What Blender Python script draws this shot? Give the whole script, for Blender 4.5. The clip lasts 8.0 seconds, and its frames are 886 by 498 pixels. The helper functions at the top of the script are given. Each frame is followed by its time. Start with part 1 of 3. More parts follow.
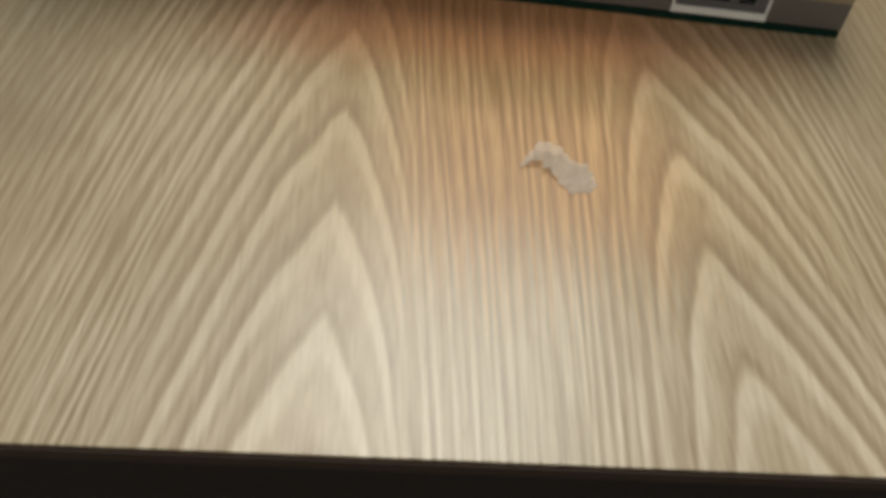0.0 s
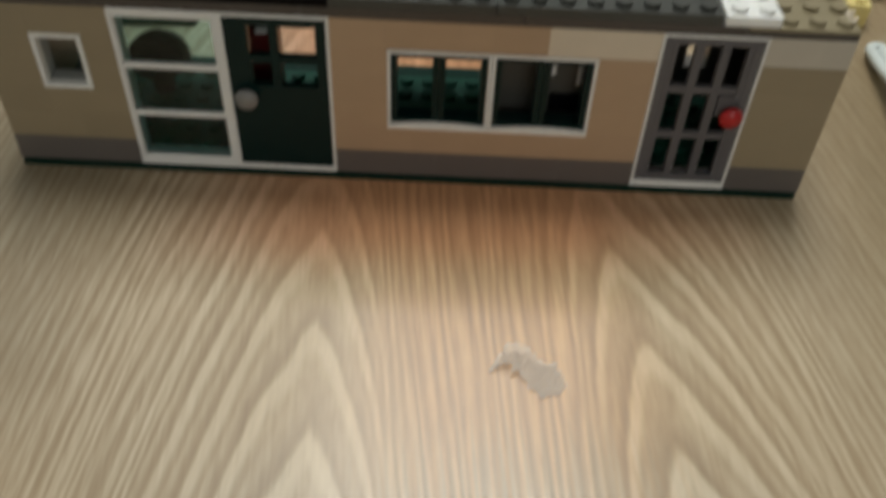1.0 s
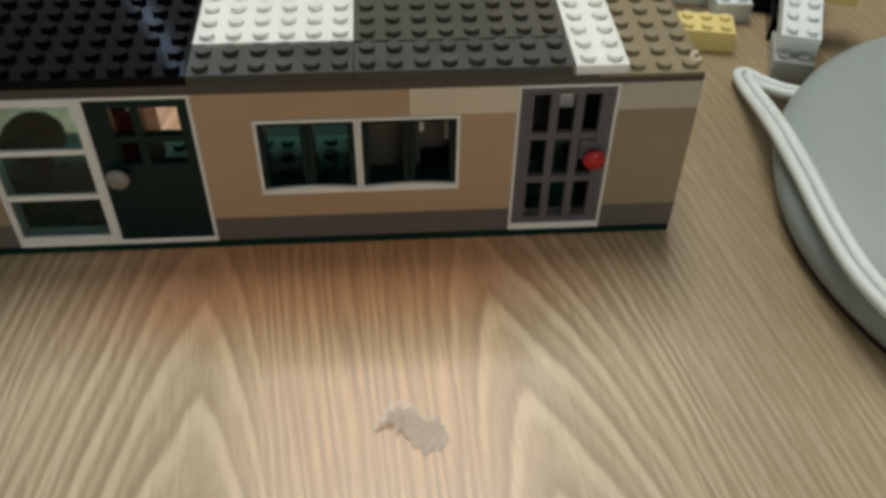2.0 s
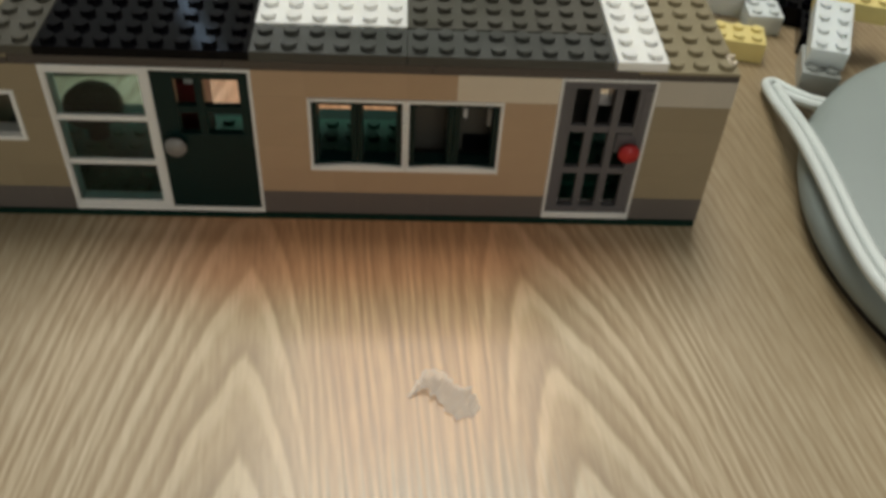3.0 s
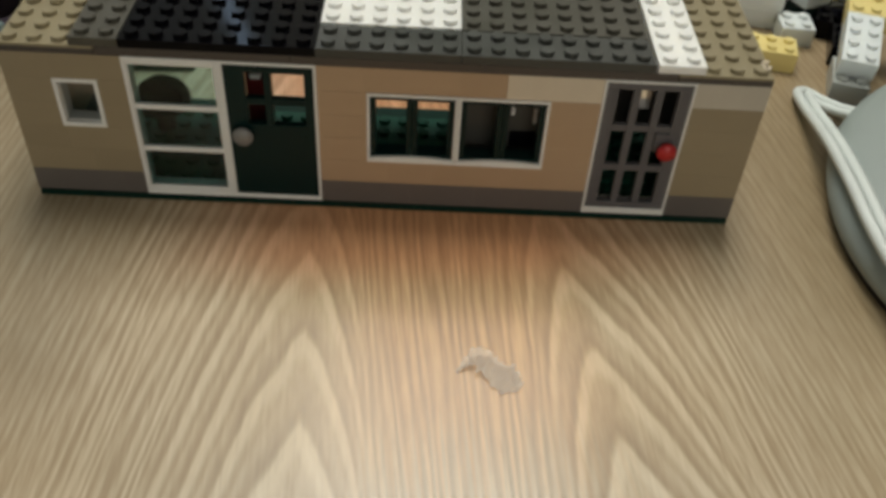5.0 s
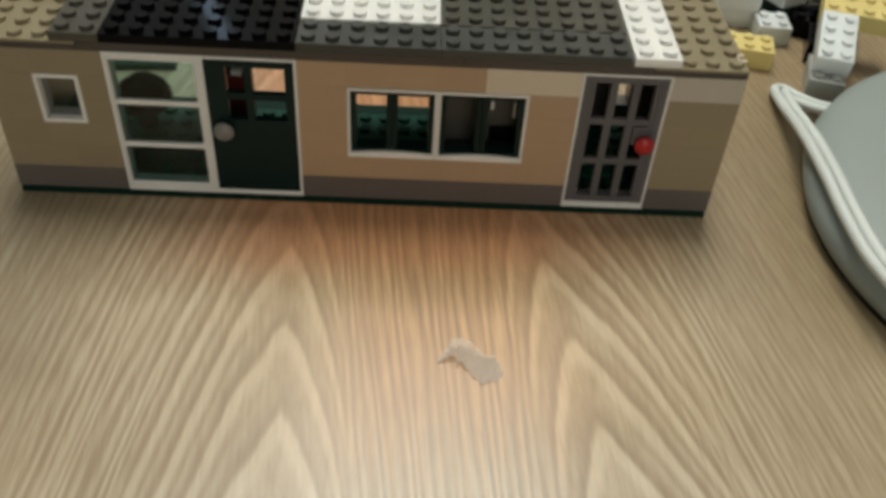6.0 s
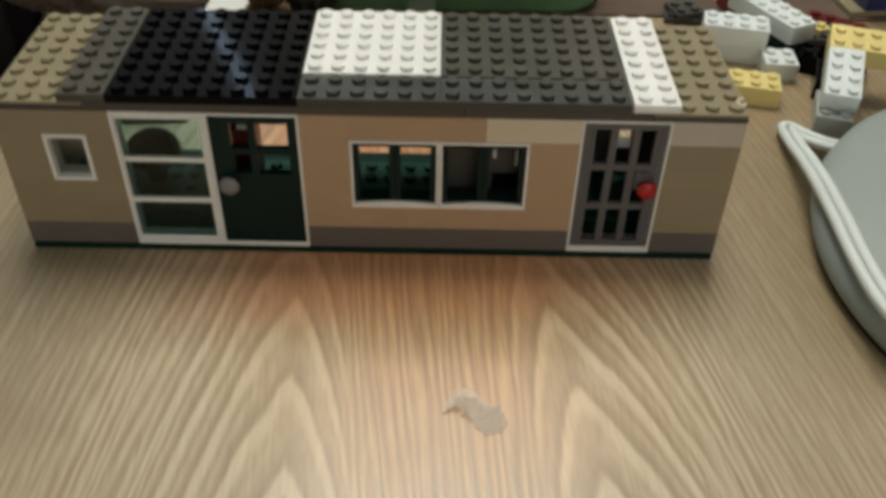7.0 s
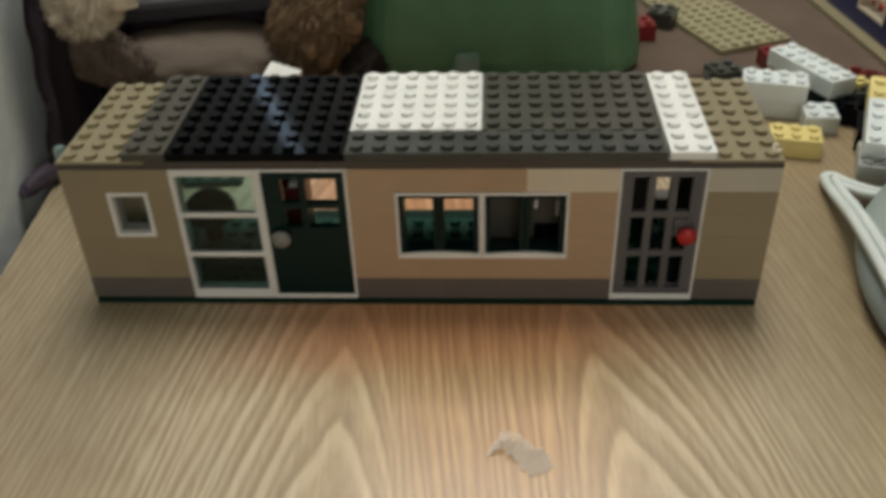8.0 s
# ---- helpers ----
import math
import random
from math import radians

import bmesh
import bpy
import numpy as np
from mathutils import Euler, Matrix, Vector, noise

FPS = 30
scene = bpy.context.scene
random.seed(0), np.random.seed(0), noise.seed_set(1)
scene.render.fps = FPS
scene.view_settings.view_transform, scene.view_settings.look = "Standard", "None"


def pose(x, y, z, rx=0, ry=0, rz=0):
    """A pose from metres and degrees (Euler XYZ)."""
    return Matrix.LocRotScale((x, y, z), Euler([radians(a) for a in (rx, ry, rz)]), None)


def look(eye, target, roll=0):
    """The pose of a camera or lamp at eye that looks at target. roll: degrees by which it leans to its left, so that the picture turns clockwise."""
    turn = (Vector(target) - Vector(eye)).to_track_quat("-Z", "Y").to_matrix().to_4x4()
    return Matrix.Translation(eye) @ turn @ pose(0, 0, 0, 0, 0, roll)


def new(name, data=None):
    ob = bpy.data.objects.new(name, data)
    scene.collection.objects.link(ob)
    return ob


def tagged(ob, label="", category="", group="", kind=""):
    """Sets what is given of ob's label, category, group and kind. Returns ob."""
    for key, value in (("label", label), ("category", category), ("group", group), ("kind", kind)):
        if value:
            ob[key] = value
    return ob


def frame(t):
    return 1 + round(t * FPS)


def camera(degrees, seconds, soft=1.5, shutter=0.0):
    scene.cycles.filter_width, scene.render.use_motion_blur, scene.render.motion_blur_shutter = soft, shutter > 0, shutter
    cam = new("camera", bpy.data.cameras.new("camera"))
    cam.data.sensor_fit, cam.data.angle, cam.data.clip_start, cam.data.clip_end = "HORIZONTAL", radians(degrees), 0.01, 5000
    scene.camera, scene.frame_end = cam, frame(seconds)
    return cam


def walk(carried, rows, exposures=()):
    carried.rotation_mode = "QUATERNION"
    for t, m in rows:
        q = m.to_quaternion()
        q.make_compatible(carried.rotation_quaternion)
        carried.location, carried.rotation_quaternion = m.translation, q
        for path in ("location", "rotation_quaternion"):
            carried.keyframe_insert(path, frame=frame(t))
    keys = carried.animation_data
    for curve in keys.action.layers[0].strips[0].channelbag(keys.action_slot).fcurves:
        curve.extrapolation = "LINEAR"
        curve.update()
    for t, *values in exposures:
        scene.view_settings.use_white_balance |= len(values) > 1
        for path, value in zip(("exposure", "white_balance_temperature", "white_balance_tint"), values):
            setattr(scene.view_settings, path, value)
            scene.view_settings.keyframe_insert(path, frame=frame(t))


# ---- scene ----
cam = camera(51.6, 8.0, soft=3.7, shutter=0.5)
walk(cam, [
    (0.0, look((0.13398, -0.25681, 0.17061), (0.13645, -0.06037, -0.05612), 6.98)),
    (0.2, look((0.13388, -0.25658, 0.16934), (0.13759, -0.06407, -0.06071), 7.36)),
    (0.5, look((0.13468, -0.24296, 0.18266), (0.13459, -0.04548, -0.04317), 4.30)),
    (0.7, look((0.13555, -0.23943, 0.18742), (0.13599, -0.03636, -0.03340), 3.32)),
    (0.8, look((0.13627, -0.23337, 0.19184), (0.13671, -0.03071, -0.02936), 2.76)),
    (0.9, look((0.13779, -0.23135, 0.19701), (0.13771, -0.02469, -0.02046), 2.77)),
    (1.0, look((0.13894, -0.22952, 0.20204), (0.14001, -0.01905, -0.01174), 2.84)),
    (1.2, look((0.14146, -0.22791, 0.20802), (0.14763, -0.01248, -0.00066), 2.50)),
    (1.4, look((0.14819, -0.22131, 0.21471), (0.15979, -0.00873, 0.00335), 1.55)),
    (1.5, look((0.15340, -0.21976, 0.21400), (0.16681, -0.00705, 0.00288), 1.27)),
    (1.7, look((0.16087, -0.22035, 0.21144), (0.17927, -0.00720, 0.00113), 0.86)),
    (2.8, look((0.15287, -0.24239, 0.22305), (0.16329, -0.02229, 0.01946), 2.15)),
    (3.0, look((0.14983, -0.24109, 0.21706), (0.16496, -0.02446, 0.01008), 3.78)),
    (3.2, look((0.14916, -0.24203, 0.21534), (0.16662, -0.02549, 0.00844), 4.07)),
    (3.3, look((0.14614, -0.24362, 0.21682), (0.16155, -0.02484, 0.01213), 3.97)),
    (3.5, look((0.13909, -0.24064, 0.21503), (0.15765, -0.02371, 0.00864), 5.31)),
    (3.6, look((0.13873, -0.24052, 0.21695), (0.15478, -0.02402, 0.00991), 4.43)),
    (3.7, look((0.13875, -0.24412, 0.21623), (0.15224, -0.02832, 0.00827), 4.31)),
    (3.8, look((0.14098, -0.25396, 0.21464), (0.15207, -0.03460, 0.01030), 4.28)),
    (3.9, look((0.13666, -0.26419, 0.22113), (0.14938, -0.03956, 0.02268), 4.39)),
    (4.0, look((0.13830, -0.26881, 0.22970), (0.14650, -0.03746, 0.03889), 4.32)),
    (4.1, look((0.14036, -0.26368, 0.23161), (0.14709, -0.03750, 0.03464), 4.39)),
    (4.2, look((0.13988, -0.26079, 0.22692), (0.14676, -0.04230, 0.02144), 3.88)),
    (5.3, look((0.14098, -0.26196, 0.22386), (0.14874, -0.04047, 0.02166), 3.82)),
    (5.5, look((0.14068, -0.26406, 0.22422), (0.14843, -0.04097, 0.02380), 3.74)),
    (5.7, look((0.14138, -0.26622, 0.22512), (0.14960, -0.04258, 0.02533), 3.55)),
    (5.9, look((0.14284, -0.26547, 0.22325), (0.15240, -0.04385, 0.02128), 3.63)),
    (6.0, look((0.14324, -0.26686, 0.22108), (0.15499, -0.04490, 0.01959), 4.17)),
    (6.1, look((0.14402, -0.26772, 0.22057), (0.15432, -0.04599, 0.01875), 4.07)),
    (6.3, look((0.14571, -0.27267, 0.21320), (0.15258, -0.04758, 0.01499), 3.43)),
    (6.5, look((0.14214, -0.26775, 0.21602), (0.15062, -0.05100, 0.00878), 4.12)),
    (6.6, look((0.14346, -0.26878, 0.21454), (0.14956, -0.05069, 0.00864), 3.50)),
    (6.7, look((0.14825, -0.26844, 0.21324), (0.15131, -0.05169, 0.00585), 2.99)),
    (6.8, look((0.15316, -0.26844, 0.21412), (0.15395, -0.04834, 0.01026), 2.62)),
    (6.9, look((0.15019, -0.26512, 0.21996), (0.15445, -0.03911, 0.02273), 2.54)),
    (7.0, look((0.15117, -0.26360, 0.22708), (0.15368, -0.03508, 0.03274), 1.46)),
    (7.1, look((0.15250, -0.26340, 0.22868), (0.15414, -0.03661, 0.03231), 1.21)),
    (7.2, look((0.15338, -0.26529, 0.22976), (0.15148, -0.04440, 0.02677), 0.56)),
    (7.3, look((0.15377, -0.27458, 0.23379), (0.14199, -0.04429, 0.01934), -1.36)),
    (7.4, look((0.14911, -0.29001, 0.22583), (0.13425, -0.05255, 0.04309), -0.98)),
    (7.5, look((0.15280, -0.28627, 0.23353), (0.13477, -0.04594, 0.05488), -1.30)),
    (7.6, look((0.15290, -0.28396, 0.23180), (0.13226, -0.04396, 0.05300), -1.87)),
    (7.8, look((0.15107, -0.27821, 0.23660), (0.13203, -0.03915, 0.05636), -1.54)),
    (7.9, look((0.15095, -0.27506, 0.23245), (0.13541, -0.03568, 0.05229), -1.50)),
    (8.0, look((0.15539, -0.27697, 0.22442), (0.13966, -0.03324, 0.05022), -2.05)),
], exposures=[(0.0, -0.16, 6500, 10), (0.2, -0.19, 6500, 10), (0.5, -0.33, 6500, 10), (0.7, -0.23, 6500, 10), (1.0, -0.13, 6150, 10), (1.5, -0.17, 6200, 10), (3.0, -0.14, 6400, 10), (4.0, -0.12, 6500, 10), (5.5, -0.07, 6500, 10), (6.5, -0.06, 6500, 10), (7.0, -0.09, 6500, 10), (7.5, -0.13, 6500, 10), (8.0, -0.15, 6500, 10)])

# ---- light ----
world = bpy.data.worlds.new("world")
scene.world = world
world.use_nodes = True
world.node_tree.nodes["Background"].inputs[0].default_value = (0.75, 0.85, 1.0, 1)
world.node_tree.nodes["Background"].inputs[1].default_value = 0.25


def area_lamp(name, m, sx, sy, watts, colour):
    data = bpy.data.lights.new(name, "AREA")
    data.shape, data.size, data.size_y, data.energy, data.color = "RECTANGLE", sx, sy, watts, colour
    ob = new(name, data)
    ob.matrix_basis = m
    return ob


area_lamp("ceiling_lamp_light", look((0.17, 0.63, 1.48), (0.13, -0.20, 0.0)), 0.60, 0.90, 20.0, (1.0, 0.98, 0.893))
# unseen fill from the south, added to brighten the house front
area_lamp("south_fill", look((0.9, -2.36, 0.85), (0.9, 0.0, 0.55)), 1.2, 1.1, 11, (1.0, 0.95, 0.86))
# unseen bluish strip, added only to draw streaks on the black roof plate
area_lamp("roof_streak_light", look((-0.058, 0.56, 0.36), (0.2, 0.3, 0.05)), 0.006, 0.34, 0.052, (0.55, 0.75, 1.0))


# ---- materials ----
class Nodes:
    """A material under construction: short calls that add linked nodes."""

    def __init__(self, name):
        self.mat = bpy.data.materials.new(name)
        self.mat.use_nodes = True
        self.tree = self.mat.node_tree
        self.out = self.tree.nodes["Principled BSDF"]

    def put(self, socket, value):
        if hasattr(value, "is_linked"):
            self.tree.links.new(value, socket)
        else:
            socket.default_value = value

    def set(self, **values):
        for key, value in values.items():
            self.put(self.out.inputs[key.replace("_", " ")], value)
        return self

    def math(self, op, a, b=0.0):
        node = self.tree.nodes.new("ShaderNodeMath")
        node.operation = op
        self.put(node.inputs[0], a)
        self.put(node.inputs[1], b)
        return node.outputs[0]

    def coords(self, sx=1.0, sy=1.0, sz=1.0):
        tex = self.tree.nodes.new("ShaderNodeTexCoord")
        node = self.tree.nodes.new("ShaderNodeMapping")
        self.tree.links.new(tex.outputs["Object"], node.inputs[0])
        node.inputs["Scale"].default_value = (sx, sy, sz)
        return node.outputs[0]

    def noise(self, vector, scale=1.0, detail=2.0, rough=0.5):
        node = self.tree.nodes.new("ShaderNodeTexNoise")
        self.put(node.inputs["Vector"], vector)
        node.inputs["Scale"].default_value = scale
        node.inputs["Detail"].default_value = detail
        node.inputs["Roughness"].default_value = rough
        return node.outputs[0]

    def ramp(self, fac, stops, ease="LINEAR"):
        node = self.tree.nodes.new("ShaderNodeValToRGB")
        node.color_ramp.interpolation = ease
        self.put(node.inputs[0], fac)
        while len(node.color_ramp.elements) < len(stops):
            node.color_ramp.elements.new(0.5)
        for e, (at, colour) in zip(node.color_ramp.elements, stops):
            e.position, e.color = at, (*colour, 1)
        return node.outputs[0]

    def mix(self, fac, a, b, blend="MIX"):
        node = self.tree.nodes.new("ShaderNodeMix")
        node.data_type, node.blend_type = "RGBA", blend
        self.put(node.inputs[0], fac)
        for socket, v in ((node.inputs[6], a), (node.inputs[7], b)):
            self.put(socket, v if hasattr(v, "is_linked") else (*v, 1))
        return node.outputs[2]

    def bump(self, height, strength=0.2, distance=0.0005):
        node = self.tree.nodes.new("ShaderNodeBump")
        self.put(node.inputs["Height"], height)
        node.inputs["Strength"].default_value = strength
        node.inputs["Distance"].default_value = distance
        self.put(self.out.inputs["Normal"], node.outputs[0])
        return self

    def spread(self, value, low, high):
        """0 at low, 1 at high, eased between."""
        node = self.tree.nodes.new("ShaderNodeMapRange")
        node.interpolation_type = "SMOOTHSTEP" if low < high else "LINEAR"
        self.put(node.inputs[0], value)
        node.inputs[1].default_value, node.inputs[2].default_value = min(low, high), max(low, high)
        node.inputs[3].default_value, node.inputs[4].default_value = (0.0, 1.0) if low < high else (1.0, 0.0)
        return node.outputs[0]

    def vector(self, x, y):
        node = self.tree.nodes.new("ShaderNodeCombineXYZ")
        self.put(node.inputs[0], x)
        self.put(node.inputs[1], y)
        return node.outputs[0]

    def random(self):
        return self.tree.nodes.new("ShaderNodeObjectInfo").outputs["Random"]


def scaled(c, k):
    return tuple(v * k for v in c)


def plastic(name, colour, rough=0.3, wear=0.08, shift=0.03, gloss=0.5, mottle=0.25, depth=0.0):
    n = Nodes(name)
    broad = n.noise(n.coords(), 60, 3)
    fine = n.noise(n.coords(), 900, 2)
    base = n.mix(broad, scaled(colour, 1 - wear), scaled(colour, 1 + wear))
    lot = n.math("ADD", n.math("MULTIPLY", n.random(), 2 * shift), 1 - shift)
    node = n.tree.nodes.new("ShaderNodeHueSaturation")
    n.put(node.inputs["Color"], base)
    n.put(node.inputs["Value"], lot)
    n.set(Base_Color=node.outputs[0], Roughness=n.math("ADD", n.math("MULTIPLY", broad, mottle), rough - 0.4 * mottle), Specular_IOR_Level=gloss)
    if depth:
        n.set(Subsurface_Weight=0.4, Subsurface_Radius=(1.0, 0.95, 0.85), Subsurface_Scale=depth)
    return n.bump(fine, 0.08, 0.0002).mat


TAN = plastic("tan_plastic", (0.455, 0.318, 0.20))
# olive tan of the end walls, darkened further to imitate light falling off there
ENDTAN = plastic("dimmed_end_tan_plastic", (0.305, 0.246, 0.156))
OLIVETAN = plastic("olive_tan_plastic", (0.275, 0.233, 0.143))
PLATETAN = plastic("yellowish_tan_plastic", (0.36, 0.325, 0.195))
PALE = plastic("pale_grey_plastic", (0.54, 0.495, 0.41))
CREAM = plastic("cream_plastic", (0.69, 0.60, 0.465))
STONE = plastic("dark_stone_plastic", (0.13, 0.115, 0.105))
GREY = plastic("dark_grey_plastic", (0.050, 0.052, 0.046))
GREYB = plastic("brownish_grey_plastic", (0.070, 0.066, 0.051))
BAND = plastic("brown_grey_plastic", (0.07, 0.058, 0.05))
BLACK = plastic("black_plastic", (0.003, 0.003, 0.004), 0.08, gloss=0.09, mottle=0.03)
WHITE = plastic("white_plastic", (0.90, 0.90, 0.86), wear=0.04, shift=0.04, depth=0.003)
COOLWHITE = plastic("cool_white_plastic", (0.74, 0.79, 0.79), wear=0.04, shift=0.05, depth=0.003)
KNOBGREY = plastic("knob_grey_plastic", (0.23, 0.225, 0.215))
LIGHTGREY = plastic("light_grey_plastic", (0.38, 0.40, 0.38))
YELLOW = plastic("yellow_plastic", (0.78, 0.65, 0.26))
RED = plastic("red_plastic", (0.46, 0.018, 0.02))
BRICKRED = plastic("brick_red_plastic", (0.21, 0.012, 0.014))
DARKRED = plastic("dark_red_plastic", (0.12, 0.008, 0.008))
# one green in two tones: darkened for the shaded edge, brighter for the floor
SHADEGREEN = plastic("shaded_green_plastic", (0.004, 0.026, 0.018), 0.55, gloss=0.12)
LITGREEN = plastic("lit_green_plastic", (0.006, 0.085, 0.052), 0.45, gloss=0.2)
GREYGREEN = plastic("grey_green_plastic", (0.060, 0.060, 0.052), 0.45)
DARKGREEN = plastic("dark_green_plastic", (0.0025, 0.017, 0.0155), gloss=0.2)
BARS = plastic("bar_grey_plastic", (0.12, 0.115, 0.12), gloss=0.3)
CLEAR = plastic("clear_teal_plastic", (0.42, 0.60, 0.58), 0.12)
CLEAR.node_tree.nodes["Principled BSDF"].inputs["Alpha"].default_value = 0.3
PLATEGREEN = plastic("bright_green_plastic", (0.012, 0.058, 0.038))
NAVY = plastic("navy_plastic", (0.007, 0.014, 0.10))
DOME = plastic("dome_grey_plastic", (0.29, 0.335, 0.32), 0.5, wear=0.05)
CORDWHITE = plastic("cord_plastic", (0.68, 0.73, 0.71), 0.45)
BINGREEN = plastic("bin_green_plastic", (0.088, 0.215, 0.115), 0.36, wear=0.25)


def glass():
    n = Nodes("clear_plastic_pane")
    n.set(Base_Color=(0.50, 0.76, 0.75, 1), Roughness=0.06, IOR=1.33, Transmission_Weight=1.0)
    return n.mat


GLASS = glass()


def wood():
    """Ash veneer: two cathedral figures with straight grain between and outside, all in millimetres of the desk's own plan."""
    n = Nodes("ash_veneer")
    tex = n.tree.nodes.new("ShaderNodeTexCoord")
    sep = n.tree.nodes.new("ShaderNodeSeparateXYZ")
    n.tree.links.new(tex.outputs["Object"], sep.inputs[0])
    u, v = n.math("MULTIPLY", sep.outputs[0], 1000), n.math("MULTIPLY", sep.outputs[1], 1000)

    def swing(x, y, amount, detail=2.0):
        return n.math("MULTIPLY", n.math("SUBTRACT", n.noise(n.coords(x, y, 1), 1, detail, 0.55), 0.5), amount)

    wander = n.math("ADD", swing(26, 11, 4.0), swing(95, 38, 1.5))
    heave = n.math("ADD", swing(40, 16, 10.0), swing(150, 40, 6.0))
    # straight grain that fans out to either side
    lean = n.math("SUBTRACT", n.ramp(n.math("DIVIDE", n.math("ADD", u, 140), 300), [(0.0, (0.62,) * 3), (0.15, (0.63,) * 3), (0.21, (0.68,) * 3), (0.25, (0.72,) * 3), (0.45, (0.442,) * 3), (0.61, (0.552,) * 3), (0.76, (0.30,) * 3), (0.82, (0.37,) * 3), (0.95, (0.40,) * 3)]), 0.5)
    line = n.math("ADD", n.math("SUBTRACT", u, n.math("MULTIPLY", lean, n.math("ADD", v, 80))), n.math("MULTIPLY", wander, 0.22))
    line = n.math("ADD", line, swing(300, 14, 0.9, 1.0))
    pitch = n.math("ADD", n.math("DIVIDE", line, 3.3), n.math("MULTIPLY", n.noise(n.vector(n.math("MULTIPLY", line, 0.11), n.math("MULTIPLY", v, 0.008)), 1, 1.0), 2.4))
    strands = n.ramp(n.math("FRACT", n.math("ADD", pitch, 200.0)), [(0.0, (0.10,) * 3), (0.16, (0.40,) * 3), (0.42, (1.0,) * 3), (0.66, (0.84,) * 3), (0.90, (0.20,) * 3), (1.0, (0.10,) * 3)])
    thin = n.spread(n.noise(n.vector(n.math("MULTIPLY", line, 0.9), n.math("MULTIPLY", v, 0.022)), 1, 1.0), 0.26, 0.74)
    figure = n.math("ADD", n.math("MULTIPLY", strands, 0.58), n.math("MULTIPLY", thin, 0.42))
    calm = n.math("ADD", n.spread(u, -80, -108), n.spread(u, 104, 130))
    figure = n.math("ADD", 0.46, n.math("MULTIPLY", n.math("SUBTRACT", figure, 0.46), n.math("SUBTRACT", 0.80, n.math("MULTIPLY", calm, 0.42))))
    # each cathedral: axis, its drift, first tip, then how far a ring falls away from its tip on either flank (each tenth of 70 mm), and where that flank fades
    for centre, drift, tip, flanks in (
            (-27.2, 0.0, -52.5, (((0, 19, 31, 54, 82, 110, 140, 174, 212, 252, 294), 33, 48), ((0, 26, 49, 110, 210, 320, 430, 540, 650, 760, 870), 14, 20))),
            (59.3, -0.067, -60.5, (((0, 23, 46, 88, 170, 280, 390, 500, 610, 720, 830), 14, 22), ((0, 22, 38, 58, 86, 118, 160, 220, 300, 380, 460), 26, 40)))):
        x = n.math("ADD", n.math("SUBTRACT", n.math("SUBTRACT", u, centre), n.math("MULTIPLY", v, drift)), n.math("MULTIPLY", wander, 0.55))
        size = n.math("SQRT", n.math("ADD", n.math("MULTIPLY", x, x), 3.0))
        side = n.math("GREATER_THAN", x, 0.0)
        falls, fades = [], []
        for fall, near, far in flanks:
            curve = n.ramp(n.math("DIVIDE", size, 70.0), [(i / 10, (d / 1000,) * 3) for i, d in enumerate(fall)], "B_SPLINE")
            falls.append(n.math("MULTIPLY", curve, 1000.0))
            fades.append(n.spread(size, far, near))
        pick = lambda pair: n.math("ADD", pair[0], n.math("MULTIPLY", side, n.math("SUBTRACT", pair[1], pair[0])))
        depth = n.math("SUBTRACT", n.math("SUBTRACT", tip + 3600.0, v), n.math("ADD", pick(falls), heave))
        turns = n.math("FRACT", n.math("DIVIDE", depth, 36.0))
        inner = n.ramp(turns, [(0.0, (0.46,) * 3), (0.08, (0.88,) * 3), (0.24, (0.88,) * 3), (0.40, (0.60,) * 3), (0.60, (0.54,) * 3), (0.80, (0.46,) * 3), (0.93, (0.28,) * 3), (1.0, (0.46,) * 3)])
        outer = n.ramp(turns, [(0.0, (0.42,) * 3), (0.09, (0.86,) * 3), (0.27, (0.84,) * 3), (0.41, (0.46,) * 3), (0.50, (0.38,) * 3), (0.60, (0.58,) * 3), (0.70, (0.56,) * 3), (0.84, (0.30,) * 3), (0.94, (0.22,) * 3), (1.0, (0.42,) * 3)])
        stripes = n.spread(size, 6.0, 18.0)
        bands = n.math("ADD", inner, n.math("MULTIPLY", stripes, n.math("SUBTRACT", outer, inner)))
        blotch = n.math("MULTIPLY", n.math("SUBTRACT", n.noise(n.coords(130, 50, 1), 1, 3, 0.6), 0.5), 0.55)
        bands = n.math("ADD", bands, n.math("MULTIPLY", blotch, n.math("SUBTRACT", 1.0, stripes)))
        figure = n.math("ADD", figure, n.math("MULTIPLY", pick(fades), n.math("SUBTRACT", bands, figure)))
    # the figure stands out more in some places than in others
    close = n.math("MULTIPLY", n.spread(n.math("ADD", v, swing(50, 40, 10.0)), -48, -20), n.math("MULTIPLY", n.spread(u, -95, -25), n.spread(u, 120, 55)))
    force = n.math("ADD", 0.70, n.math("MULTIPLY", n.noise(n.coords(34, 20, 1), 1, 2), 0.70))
    # fainter grain by the house front, as if flattened by its shadow
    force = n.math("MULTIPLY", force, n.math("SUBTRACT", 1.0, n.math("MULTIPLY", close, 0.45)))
    fibre = n.noise(n.coords(800, 60, 1), 1, 2, 0.6)
    figure = n.math("ADD", 0.5, n.math("MULTIPLY", n.math("SUBTRACT", figure, 0.5), force))
    shade = n.math("ADD", figure, n.math("MULTIPLY", n.math("SUBTRACT", fibre, 0.5), 0.62))
    colour = n.ramp(shade, [(0.05, DARKGRAIN), (0.40, MIDGRAIN), (0.72, PALEGRAIN), (1.0, LIGHTGRAIN)])
    pores = n.ramp(n.noise(n.coords(700, 40, 1), 1, 2, 0.6), [(0.62, (1.0,) * 3), (0.74, (0.84, 0.80, 0.76))])
    colour = n.mix(1.0, colour, pores, "MULTIPLY")
